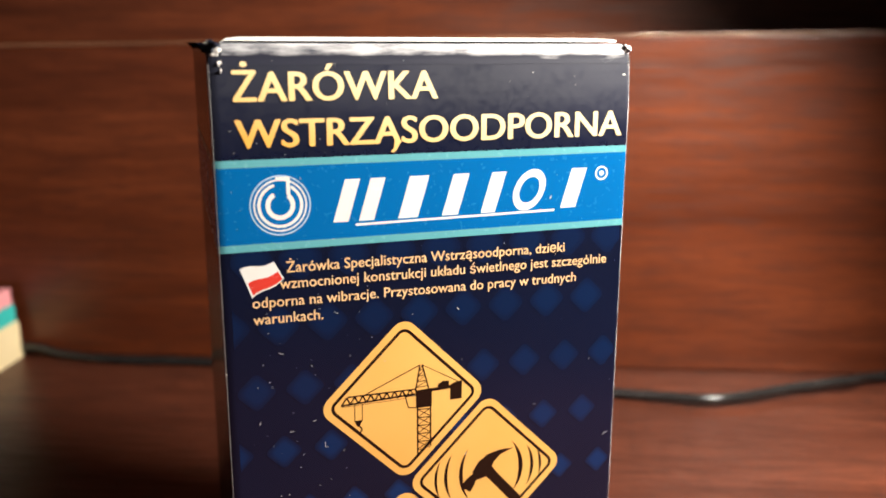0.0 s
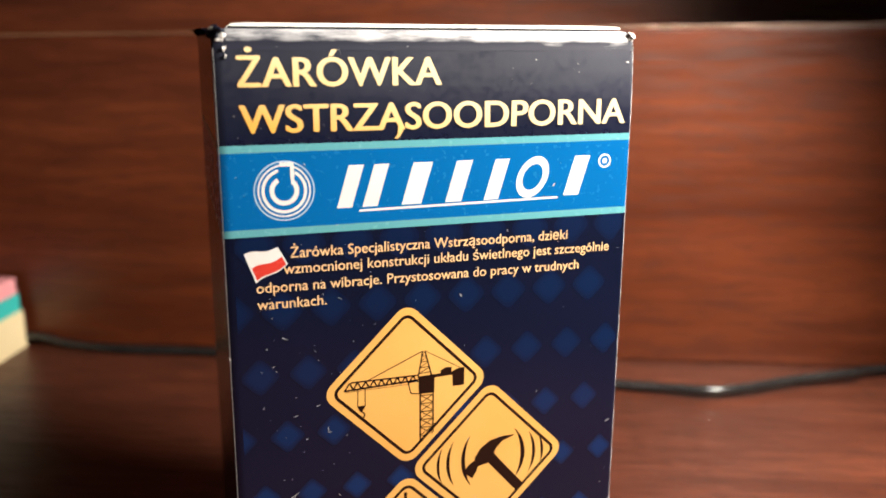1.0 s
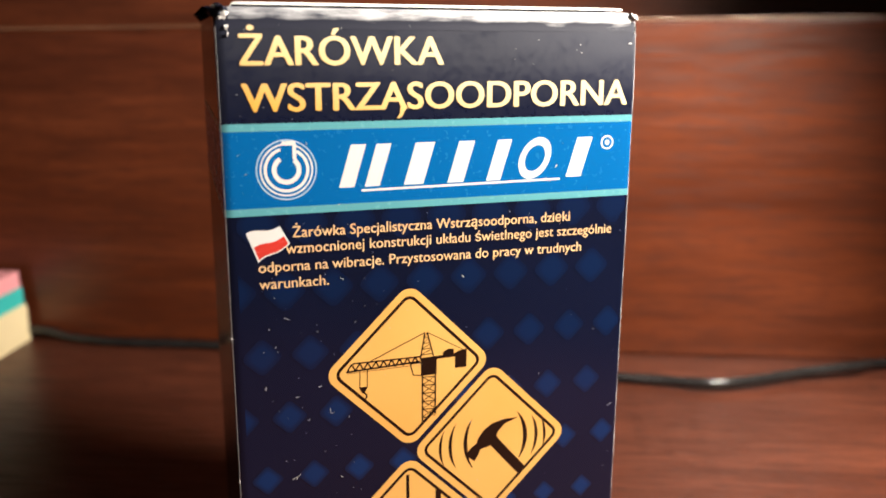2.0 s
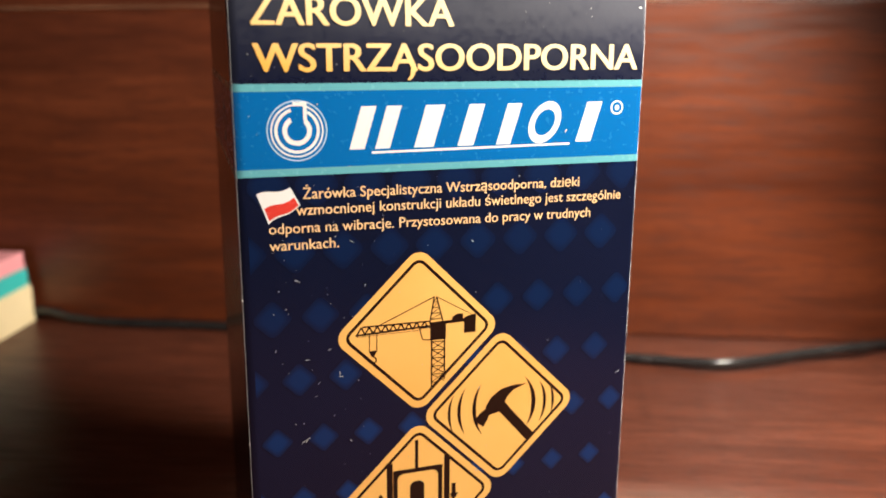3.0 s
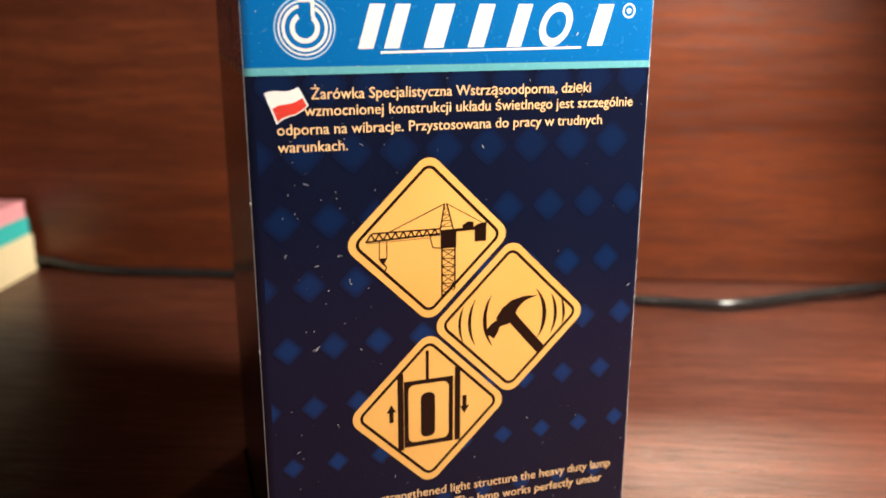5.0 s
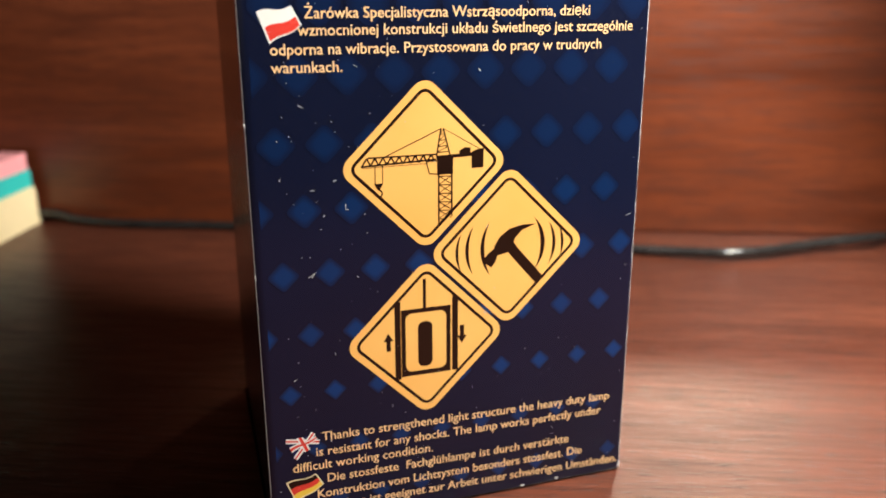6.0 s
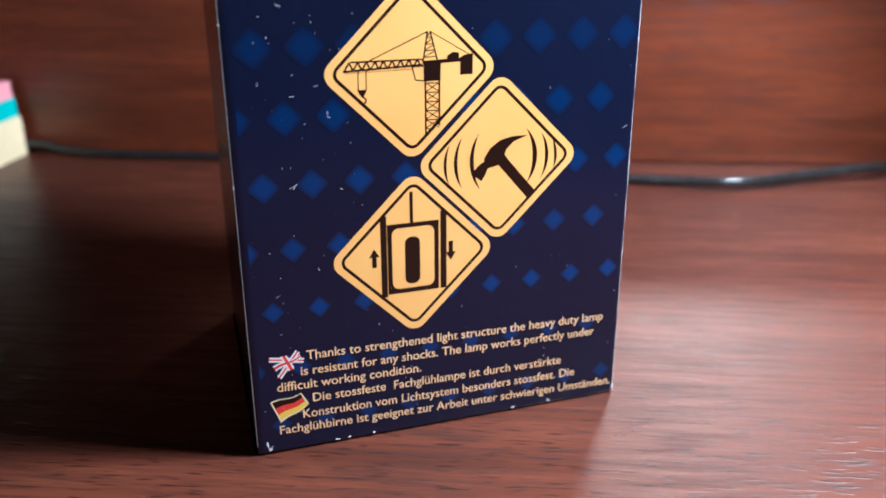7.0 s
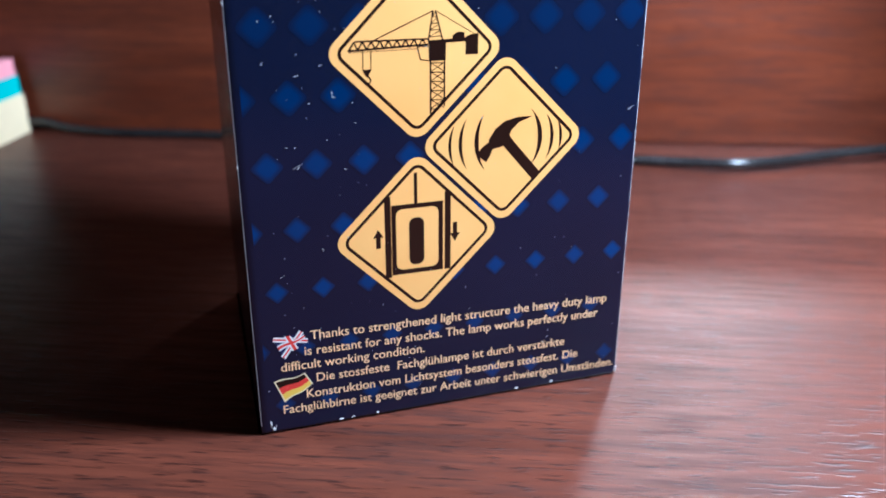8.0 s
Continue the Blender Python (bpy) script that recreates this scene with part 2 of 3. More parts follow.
def lid():
    """The tucked lid: a domed white card panel with mitred ends."""
    bm = bmesh.new()
    prof = [(0.0022, 0.1177), (0.0028, 0.1179), (0.007, 0.1181), (0.014, 0.1180), (0.026, 0.1176), (0.044, 0.1171), (0.0565, 0.1168)]
    rows = []
    for i, (y, z) in enumerate(prof):
        inset = 0.0016 + min(0.0032, (y - 0.0017) * 0.55)
        rows.append([bm.verts.new((inset + (BOX_W - 2 * inset) * k / 14, y, z )) for k in range(15)])
    low = [[bm.verts.new((v.co.x, v.co.y, 0.1175 if v.co.y < 0.01 else 0.1165)) for v in r] for r in (rows[0], rows[-1])]
    for a, b in zip([low[0], *rows], [*rows, low[1]]):
        for k in range(14):
            bm.faces.new((a[k], a[k + 1], b[k + 1], b[k]))
    for k in (0, 14):
        bm.faces.new([low[0][k], *[r[k] for r in rows], low[1][k]])
    return bm


part("lid", lid(), CARD, carton, "white card tuck lid", smooth=True)


def worn_glare(name, a, b, low, high):
    """Navy print rubbed through to white card, and painted glare on the top fold: streaks along x, more of them where
    the tone is high.
    """
    m, n, l, p = shader(name)
    at_ = n.new("ShaderNodeAttribute")
    at_.attribute_name = "tone"
    sp = spots(n, l, 1.0, (160, 900, 900), 5, 0.7, 0.2, 0.8)
    add = n.new("ShaderNodeMath")
    l.new(sp, add.inputs[0])
    l.new(at_.outputs["Fac"], add.inputs[1])
    cut = n.new("ShaderNodeMapRange")
    cut.inputs[1].default_value, cut.inputs[2].default_value = low, high
    l.new(add.outputs[0], cut.inputs[0])
    l.new(mixed(n, l, cut.outputs[0], a, b), p.inputs["Base Color"])
    p.inputs["Roughness"].default_value = 0.53
    relief(n, l, p, sp, 0.2, 0.0001)
    return m


# the pale tone is rubbed card, and on the top fold the lamp's highlight too
WORN_GLARE = worn_glare("rubbed_glare_fold", (0.0062, 0.0080, 0.0245), (0.52, 0.52, 0.54), 0.50, 1.30)


def wear_glare_mesh(name, rows, tones, label):
    """A skin of rows of points with a tone of wear and painted glare for each point."""
    nv = len(rows[0])
    me = bpy.data.meshes.new(name)
    faces = [(i * nv + k, i * nv + k + 1, (i + 1) * nv + k + 1, (i + 1) * nv + k) for i in range(len(rows) - 1) for k in range(nv - 1)]
    me.from_pydata([p for r in rows for p in r], [], faces)
    me.attributes.new("tone", "FLOAT", "POINT").data.foreach_set("value", [t for r in tones for t in r])
    me.materials.append(WORN_GLARE)
    me.shade_smooth()
    ob = new(name, me)
    ob.parent = carton
    return tagged(ob, label)


def top_fold():
    """The front's upper rim and its fold: scuffs and painted lamp glare that grow towards the crease and to the right.
    """
    r, rows, tones = 0.0016, [], []
    def tone(k, base):
        return base + 0.50 * (k / 60) ** 1.3 + 0.16 * math.sin(k * 0.9) * math.sin(k * 0.23)
    for q in range(3):
        rows.append([at(1.2 + (BOX_W * 1000 - 2.4) * k / 60, 114.2 + 0.6 * q, 0.1) for k in range(61)])
        tones.append([tone(k, -0.75 + 0.2 * q) for k in range(61)])
    for q in range(9):
        t = radians(90 * q / 8)
        rr = r + 0.00006
        y, z = r - rr * math.cos(t), BOX_H - r + rr * math.sin(t)
        rows.append([(0.0012 + (BOX_W - 0.0024) * k / 60, y + lean(min(z * 1000, 116.5)) / 1000, z) for k in range(61)])
        tones.append([tone(k, 0.08 + 0.06 * q) - (1.2 if q > 6 else 0.0) for k in range(61)])
    return wear_glare_mesh("top_fold", rows, tones, "rubbed crease with the lamp's glare painted into its tone")


def side_crease(x, tone):
    rows, tones = [], []
    for q in range(4):
        rows.append([at(x + 0.045 * q, 1.5 + 113 * k / 90, 0.25) for k in range(91)])
        tones.append([tone + 0.25 * math.sin(k * 0.7) * math.sin(k * 0.31 + 1) for k in range(91)])
    return wear_glare_mesh("side_crease", rows, tones, "thin rubbed line along the fold")


def polygon(bm, pts, lift):
    lift += 0.0003 * len(bm.faces)
    f = bm.faces.new([bm.verts.new(at(x, z, lift)) for x, z in pts])
    f.normal_update()
    bmesh.ops.triangulate(bm, faces=[f])


def strip(bm, a, b, width, lift, tip=None):
    (x0, z0), (x1, z1) = a, b
    d = math.hypot(x1 - x0, z1 - z0)
    nx, nz = -(z1 - z0) / d / 2, (x1 - x0) / d / 2
    w2 = width if tip is None else tip
    polygon(bm, [(x0 + nx * width, z0 + nz * width), (x0 - nx * width, z0 - nz * width), (x1 - nx * w2, z1 - nz * w2), (x1 + nx * w2, z1 + nz * w2)], lift)


def ring(bm, c, r0, r1, lift, a0=0.0, a1=360.0, n=56, squash=1.0, slant=0.0):
    steps = [math.radians(a0 + (a1 - a0) * k / n) for k in range(n + 1)]
    def loop(r):
        return [bm.verts.new(at(c[0] + squash * r * math.cos(t) + slant * r * math.sin(t), c[1] + r * math.sin(t), lift)) for t in steps]
    if r0 <= 0:
        vs = loop(r1)
        bm.faces.new(vs[:-1])
        return
    a, b = loop(r0), loop(r1)
    for k in range(n):
        bm.faces.new((a[k], a[k + 1], b[k + 1], b[k]))


def round_diamond(c, half, r, n=7):
    """A square on its corner, with rounded corners; half is the sharp half diagonal."""
    pts, off = [], half - r * math.sqrt(2)
    for q in range(4):
        mid = math.radians(90 * q)
        for k in range(n):
            t = mid + radians(-45 + 90 * k / (n - 1))
            pts.append((c[0] + off * math.cos(mid) + r * math.cos(t), c[1] + off * math.sin(mid) + r * math.sin(t)))
    return pts


def diamond_line(bm, c, half, r, w, lift):
    a, b = round_diamond(c, half, r), round_diamond(c, half - w * math.sqrt(2), max(0.3, r - w))
    va, vb = ([bm.verts.new(at(x, z, lift)) for x, z in p] for p in (a, b))
    for k in range(len(a)):
        j = (k + 1) % len(a)
        bm.faces.new((va[k], va[j], vb[j], vb[k]))


def ink_mesh(name, verts, polys, material, parent, label):
    me = bpy.data.meshes.new(name)
    me.from_pydata(verts, [], polys)
    me.materials.append(material)
    ob = new(name, me)
    ob.parent = parent
    return tagged(ob, label)


def writing(name, body, x0, x1, z0, cap, material, lift, fat=0.0, z1=None, label="", letters=False):
    """One printed line in the built-in font, fitted between x0 and x1 on a baseline from z0 to z1."""
    cu = bpy.data.curves.new(name, "FONT")
    cu.body, cu.resolution_u = body, 5 if letters else 3
    ob = new("lettering", cu)
    me = bpy.data.meshes.new_from_object(ob.evaluated_get(bpy.context.evaluated_depsgraph_get()))
    bpy.data.objects.remove(ob)
    co = np.zeros(len(me.vertices) * 3, np.float32)
    me.vertices.foreach_get("co", co)
    co = co.reshape(-1, 3)
    faces = [tuple(p.vertices) for p in me.polygons]
    lo, hi = co[:, 0].min(), co[:, 0].max()
    x = x0 + fat + (co[:, 0] - lo) / (hi - lo) * (x1 - x0 - 2 * fat)
    z = co[:, 1] / 0.70 * cap + z0 + (0 if z1 is None else (z1 - z0) * (x - x0) / (x1 - x0))
    # the strokes are fattened by three overlapping passes of ink
    verts, polys = [], []
    for k, (dx, dz) in enumerate(((-fat, 0.0), (fat, 0.0), (0.0, 0.4 * fat), (0.0, -0.4 * fat)) if fat else ((0, 0),)):
        base = len(verts)
        verts += [at(px + dx, pz + dz, lift + 0.004 * k) for px, pz in zip(x, z)]
        polys += [tuple(base + i for i in f) for f in faces]
    bpy.data.meshes.remove(me)
    if not letters:
        return ink_mesh(name, verts, polys, material, carton, label)
    # cut the line between its letters
    spans = sorted((min(verts[i][0] for i in f), max(verts[i][0] for i in f), n) for n, f in enumerate(polys))
    groups, edge = [], -1.0
    for lo_x, hi_x, n in spans:
        if lo_x > edge:
            groups.append([])
        groups[-1].append(n)
        edge = max(edge, hi_x)
    for grp in groups:
        used = sorted({i for n in grp for i in polys[n]})
        where = {i: k for k, i in enumerate(used)}
        ink_mesh(name, [verts[i] for i in used], [tuple(where[i] for i in polys[n]) for n in grp], material, carton, label)


def lozenges():
    """Staggered background pattern that shrinks and sharpens downwards."""
    me_v, me_f, tone = [], [], []
    for row in range(9):
        z = 86.4 - 10.18 * row
        half = max(1.5, 3.2 - 0.27 * row)
        first = 0.1 if row % 2 else 3.65
        for k in range(-1, 10):
            x = first + 7.32 * k
            if not -0.3 < x < 64.6:
                continue
            strength = (0.22, 0.26, 0.33, 0.52, 0.75, 0.9, 1.0, 0.7, 0.6)[row] * random.uniform(0.8, 1.05)
            base = len(me_v)
            me_v.append(at(max(0.7, x), z, 0.03))
            tone.append(strength)
            for lay, (f, s) in enumerate(((0.66, 1.0), (0.93, 0.5), (1.22, 0.0))):
                for px, pz in round_diamond((0, 0), half * f * 1.08, half * (0.42 - 0.03 * row), 4):
                    me_v.append(at(min(64.4, max(0.7, x + px)), z + pz, 0.03))
                    tone.append(strength * s)
            n = 16
            for i in range(n):
                j = (i + 1) % n
                me_f.append((base, base + 1 + i, base + 1 + j))
                for lay in (0, 1):
                    a = base + 1 + lay * n
                    me_f.append((a + i, a + n + i, a + n + j, a + j))
    me = bpy.data.meshes.new("lozenge_pattern")
    me.from_pydata(me_v, [], me_f)
    me.attributes.new("tone", "FLOAT", "POINT").data.foreach_set("value", tone)
    me.materials.append(LOZENGE)
    ob = new("lozenge_pattern", me)
    ob.parent = carton
    return tagged(ob, "faint blue printed lozenge pattern", kind="stuff")


lozenges()


def flat(name, material, draw, label="", parent=None):
    bm = bmesh.new()
    draw(bm)
    for f in bm.faces:
        if f.normal.y > 0:
            f.normal_flip()
    me = bpy.data.meshes.new(name)
    bm.to_mesh(me)
    bm.free()
    me.materials.append(material)
    ob = new(name, me)
    ob.parent = parent or carton
    return tagged(ob, label)


def rect(x0, x1, z0, z1, lift):
    cuts = [x0, *[x for x in (-0.66, -0.6, -0.5, -0.35, -0.15, 0.1, 0.35, 0.6, 0.9, 64.5, 64.7, 64.9) if x0 < x < x1], x1]
    def draw(bm):
        low, up = ([bm.verts.new(at(x, z, lift)) for x in cuts] for z in (z0, z1))
        for k in range(len(cuts) - 1):
            bm.faces.new((low[k], low[k + 1], up[k + 1], up[k]))
    return draw


top_fold()
side_crease(-0.66, 0.95)
side_crease(64.85, 0.42)

# blue band with pale edges, going on round the left side
blue_band = flat("blue_band", BLUE, rect(-0.69, 65.1, 88.9, 100.1, 0.05), "bright blue printed band")
flat("band_edge", TEAL, rect(-0.69, 65.1, 100.05, 101.15, 0.055), "pale teal stripe")
flat("band_edge", TEAL, rect(-0.69, 65.1, 87.85, 88.95, 0.055), "pale teal stripe")
def side_strip(z0, z1):
    bm = block((SIDE_L / 1000 - 0.00005, 0.0005, z0 / 1000), (SIDE_L / 1000 + 0.0002, BOX_D - 0.0008, z1 / 1000))
    for v in bm.verts:
        v.co.x += skewed(v.co.x, v.co.y)
    return bm


def side_emblem():
    """A pale ring printed on the left side's band."""
    bm = bmesh.new()
    loops = []
    for r in (2.5, 3.1):
        loops.append([])
        for k in range(40):
            t = math.tau * k / 40
            y = (19.5 + r * 1.15 * math.cos(t)) / 1000
            x = SIDE_L / 1000 - 0.00009
            loops[-1].append(bm.verts.new((x + skewed(x, y), y, (94.2 + r * math.sin(t)) / 1000)))
    for k in range(40):
        j = (k + 1) % 40
        bm.faces.new((loops[0][k], loops[0][j], loops[1][j], loops[1][k]))
    return bm


for nm, z0, z1, mat in (("side_band", 88.9, 100.1, BLUE), ("side_band_edge", 100.1, 101.15, TEAL), ("side_band_edge", 87.85, 88.9, TEAL)):
    part(nm, side_strip(z0, z1), mat, carton)
part("side_emblem", side_emblem(), PALE, carton, "pale ring printed on the side")


def emblem(bm):
    c = (8.35, 94.4)
    ring(bm, c, 3.62, 3.86, 0.08)
    ring(bm, c, 2.85, 3.30, 0.08, 105, 420)
    ring(bm, c, 1.45, 2.15, 0.08, 118, 412)
    strip(bm, (7.75, 98.25), (9.75, 98.25), 0.62, 0.08)
    strip(bm, (9.55, 98.3), (9.55, 95.9), 0.55, 0.082)


flat("emblem", WHITE, emblem, "white concentric ring emblem", blue_band)
flat("emblem_outer_ring", PALE, lambda bm: ring(bm, (8.35, 94.4), 4.22, 4.42, 0.08), "", blue_band)

SLANT = 0.30


def slant_bar(x, w, z0=91.4, z1=97.75):
    def draw(bm):
        d = SLANT * (z1 - z0)
        polygon(bm, [(x, z0), (x + w, z0), (x + w + d, z1), (x + d, z1)], 0.08)
    return draw


# the maker's mark, as plain slanted shapes
for x, w in ((16.0, 2.3), (19.9, 2.3), (26.0, 3.1), (33.0, 2.6), (39.4, 2.4), (53.2, 2.7)):
    flat("mark_bar", WHITE, slant_bar(x, w), "", blue_band)
flat("mark_ring", WHITE, lambda bm: ring(bm, (47.7, 94.65), 2.05, 3.3, 0.08, n=40, squash=0.82, slant=0.26), "", blue_band)
flat("mark_line", WHITE, lambda bm: strip(bm, (19.4, 90.85), (52.2, 91.15), 0.34, 0.079), "", blue_band)
flat("mark_small_ring", WHITE, lambda bm: (ring(bm, (60.5, 96.75), 0.88, 1.15, 0.08, n=32), ring(bm, (60.5, 96.75), 0, 0.42, 0.08, n=12)), "", blue_band)

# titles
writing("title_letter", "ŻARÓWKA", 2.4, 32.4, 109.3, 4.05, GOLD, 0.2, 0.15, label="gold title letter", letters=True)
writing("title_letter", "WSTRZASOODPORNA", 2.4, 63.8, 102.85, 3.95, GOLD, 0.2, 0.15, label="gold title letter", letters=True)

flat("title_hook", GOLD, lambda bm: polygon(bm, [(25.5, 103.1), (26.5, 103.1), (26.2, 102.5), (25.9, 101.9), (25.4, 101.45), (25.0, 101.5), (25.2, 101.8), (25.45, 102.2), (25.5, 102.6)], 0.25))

# paragraphs
for words, x0, x1, z0, z1 in (
        ("Żarówka Specjalistyczna Wstrząsoodporna, dzięki", 8.9, 54.3, 84.35, 84.1),
        ("wzmocnionej konstrukcji układu świetlnego jest szczególnie", 7.8, 62.1, 81.95, 81.6),
        ("odporna na wibracje. Przystosowana do pracy w trudnych", 3.7, 56.6, 79.3, 78.85),
        ("warunkach.", 3.7, 14.1, 76.75, 76.65)):
    writing("text_line", words, x0, x1, z0, 1.6, TEXT, 0.06, 0.017, z1, "small golden printed text")
for words, x0, x1, z0, z1 in (
        ("Thanks to strengthened light structure the heavy duty lamp", 8.4, 61.9, 16.35, 15.25),
        ("is resistant for any shocks. The lamp works perfectly under", 7.3, 60.3, 13.6, 12.5),
        ("difficult working condition.", 3.3, 27.7, 11.2, 10.7),
        ("Die stossfeste  Fachglühlampe ist durch verstärkte", 9.0, 54.0, 8.4, 7.7),
        ("Konstruktion vom Lichtsystem besonders stossfest. Die", 7.2, 56.8, 5.6, 4.8),
        ("Fachglühbirne ist geeignet zur Arbeit unter schwierigen Umständen.", 3.2, 64.3, 3.2, 1.7)):
    writing("text_line", words, x0, x1, z0, 1.62, TEXT, 0.06, 0.017, z1, "small golden printed text")


# flags: waving cloth outlines printed flat
def flag_grid(tl, tr, br, bl, wave):
    """A point of a waving flag between four corners: s along, t down."""
    def place(s, t):
        x = (tl[0] * (1 - s) + tr[0] * s) * (1 - t) + (bl[0] * (1 - s) + br[0] * s) * t
        z = (tl[1] * (1 - s) + tr[1] * s) * (1 - t) + (bl[1] * (1 - s) + br[1] * s) * t
        return x, z + wave * math.sin(s * 6.283 + 0.3)
    return place


def flag_piece(name, at_st, s0, s1, t0, t1, material, lift, label="", parent=None):
    def draw(bm):
        n = 10
        top = [at_st(s0 + (s1 - s0) * k / n, t0) for k in range(n + 1)]
        low = [at_st(s0 + (s1 - s0) * k / n, t1) for k in range(n + 1)]
        a, b = ([bm.verts.new(at(x, z, lift)) for x, z in row] for row in (top, low))
        for k in range(n):
            bm.faces.new((a[k], b[k], b[k + 1], a[k + 1]))
    return flat(name, material, draw, label, parent)


g = flag_grid((2.1, 85.3), (7.05, 86.1), (8.45, 83.4), (3.7, 80.8), 0.22)
cloth = flag_piece("flag", g, 0, 1, 0, 1, WHITE, 0.062, "small white and red flag with a pale rim")
flag_piece("flag_stripe", g, 0.05, 0.96, 0.52, 0.95, RED, 0.07, "", cloth)
g = flag_grid((2.0, 9.4), (7.1, 10.35), (8.3, 8.1), (3.5, 5.3), 0.22)
cloth = flag_piece("flag", g, 0, 1, 0, 1, RIM, 0.062, "small black, red and yellow flag with a pale rim")
flag_piece("flag_stripe", g, 0.04, 0.96, 0.66, 0.94, YELLOW, 0.07, "", cloth)
flag_piece("flag_stripe", g, 0.04, 0.96, 0.06, 0.36, BLACK, 0.07, "", cloth)
flag_piece("flag_stripe", g, 0.04, 0.96, 0.36, 0.66, RED, 0.07, "", cloth)
g = flag_grid((2.4, 17.2), (7.0, 18.0), (7.9, 16.2), (3.8, 13.7), 0.15)
cloth = flag_piece("flag", g, 0, 1, 0, 1, FLAG_BLUE, 0.062, "small blue flag with white and red crosses")
flag_piece("flag_stripe", g, 0.38, 0.62, 0, 1, WHITE, 0.068, "", cloth)
flag_piece("flag_stripe", g, 0, 1, 0.36, 0.64, WHITE, 0.069, "", cloth)


def saltire(wide, lift):
    def draw(bm):
        for a, b in (((0, 0), (1, 1)), ((0, 1), (1, 0))):
            pa, pb = g(*a), g(*b)
            strip(bm, pa, pb, wide, lift)
    return draw


flat("flag_cross", WHITE, saltire(0.85, 0.066), "", cloth)
flat("flag_cross", RED, saltire(0.30, 0.067), "", cloth)
flag_piece("flag_stripe", g, 0.44, 0.56, 0, 1, RED, 0.071, "", cloth)
flag_piece("flag_stripe", g, 0, 1, 0.43, 0.57, RED, 0.072, "", cloth)


# three warning signs
def sign(c, label):
    field = flat("sign", CREAM, lambda bm: polygon(bm, round_diamond(c, 14.1, 2.3), 0.07), label)
    flat("border", BLACK, lambda bm: diamond_line(bm, c, 12.55, 1.55, 0.52, 0.09), "", field)
    return field


D1, D2, D3 = (26.8, 61.75), (41.2, 46.8), (26.75, 32.2)
crane_sign = sign(D1, "yellow diamond sign with a tower crane")
hammer_sign = sign(D2, "yellow diamond sign with a swinging hammer")
lift_sign = sign(D3, "yellow diamond sign with a lift cabin")
L = 0.10


def crane(bm):
    # jib: two chords and lacing
    strip(bm, (16.4, 62.15), (28.6, 62.55), 0.30, L)
    strip(bm, (17.5, 63.45), (28.8, 63.35), 0.26, L)
    for k in range(9):
        x = 16.6 + 1.3 * k
        strip(bm, (x, 62.2), (x + 0.75, 63.4), 0.26, L)
        strip(bm, (x + 0.75, 63.4), (x + 1.3, 62.25), 0.26, L)
    # ties
    strip(bm, (20.3, 63.5), (29.4, 67.4), 0.16, L)
    strip(bm, (29.7, 67.4), (36.2, 63.6), 0.10, L)
    strip(bm, (16.6, 61.9), (27.2, 62.0), 0.08, L)
    # head
    strip(bm, (28.6, 62.9), (29.35, 67.4), 0.22, L)
    strip(bm, (30.9, 62.9), (29.75, 67.4), 0.22, L)
    for k in range(4):
        z = 63.6 + 0.95 * k
        w = 1.05 - 0.22 * k
        strip(bm, (29.6 - w, z), (29.6 + w, z + 0.1), 0.14, L)
        strip(bm, (29.6 - w, z), (29.6 + w - 0.2, z + 0.85), 0.12, L)
    # slewing ring, counter jib and ballast
    polygon(bm, [(28.7, 60.05), (31.35, 60.05), (31.4, 63.0), (28.7, 63.0)], L)
    strip(bm, (28.6, 62.85), (36.4, 63.05), 0.55, L)
    polygon(bm, [(32.4, 63.0), (34.3, 63.0), (34.3, 64.1), (33.3, 64.2), (32.4, 63.7)], L)
    polygon(bm, [(34.5, 60.75), (36.5, 60.75), (36.55, 63.9), (35.2, 63.7), (34.5, 63.4)], L)
    # cabin outline
    for a, b in (((26.9, 62.3), (27.4, 60.35)), ((27.4, 60.35), (28.8, 60.15)), ((26.9, 62.3), (28.8, 62.3))):
        strip(bm, a, b, 0.16, L)
    # mast
    strip(bm, (28.95, 60.1), (28.95, 51.6), 0.26, L)
    strip(bm, (31.15, 60.1), (31.15, 53.1), 0.26, L)
    for k in range(6):
        z = 59.8 - 1.4 * k
        x1 = 31.1 if z > 53.3 else 30.2
        strip(bm, (29.0, z), (x1, z - 0.1), 0.15, L)
        strip(bm, (29.0, z), (x1, max(52.6, z - 1.35)), 0.13, L)
        strip(bm, (29.0, z - 1.3), (x1, z - 0.05), 0.13, L)
    # hook block
    strip(bm, (18.65, 62.1), (18.6, 59.2), 0.12, L)
    strip(bm, (19.85, 62.1), (19.8, 59.2), 0.12, L)
    polygon(bm, [(18.5, 59.35), (19.9, 59.35), (19.5, 58.6), (19.3, 58.3), (19.05, 58.3), (18.8, 58.7)], L)
    ring(bm, (19.15, 57.75), 0.42, 0.66, L, -170, 80, 14)


flat("crane_picture", BLACK, crane, "", crane_sign)


def hammer(bm):
    polygon(bm, [(38.6, 45.4), (40.6, 45.8), (42.9, 46.5), (42.1, 47.6), (42.4, 48.4), (43.6, 49.6), (46.0, 50.45), (43.6, 50.5), (41.3, 50.0), (39.6, 48.8), (38.6, 47.2)], L)
    polygon(bm, [(36.5, 44.8), (38.2, 43.5), (38.9, 44.6), (39.3, 45.7), (38.5, 46.7), (37.5, 46.0)], L)
    strip(bm, (41.4, 46.9), (46.9, 40.5), 1.75, L)


flat("hammer_picture", BLACK, hammer, "", hammer_sign)


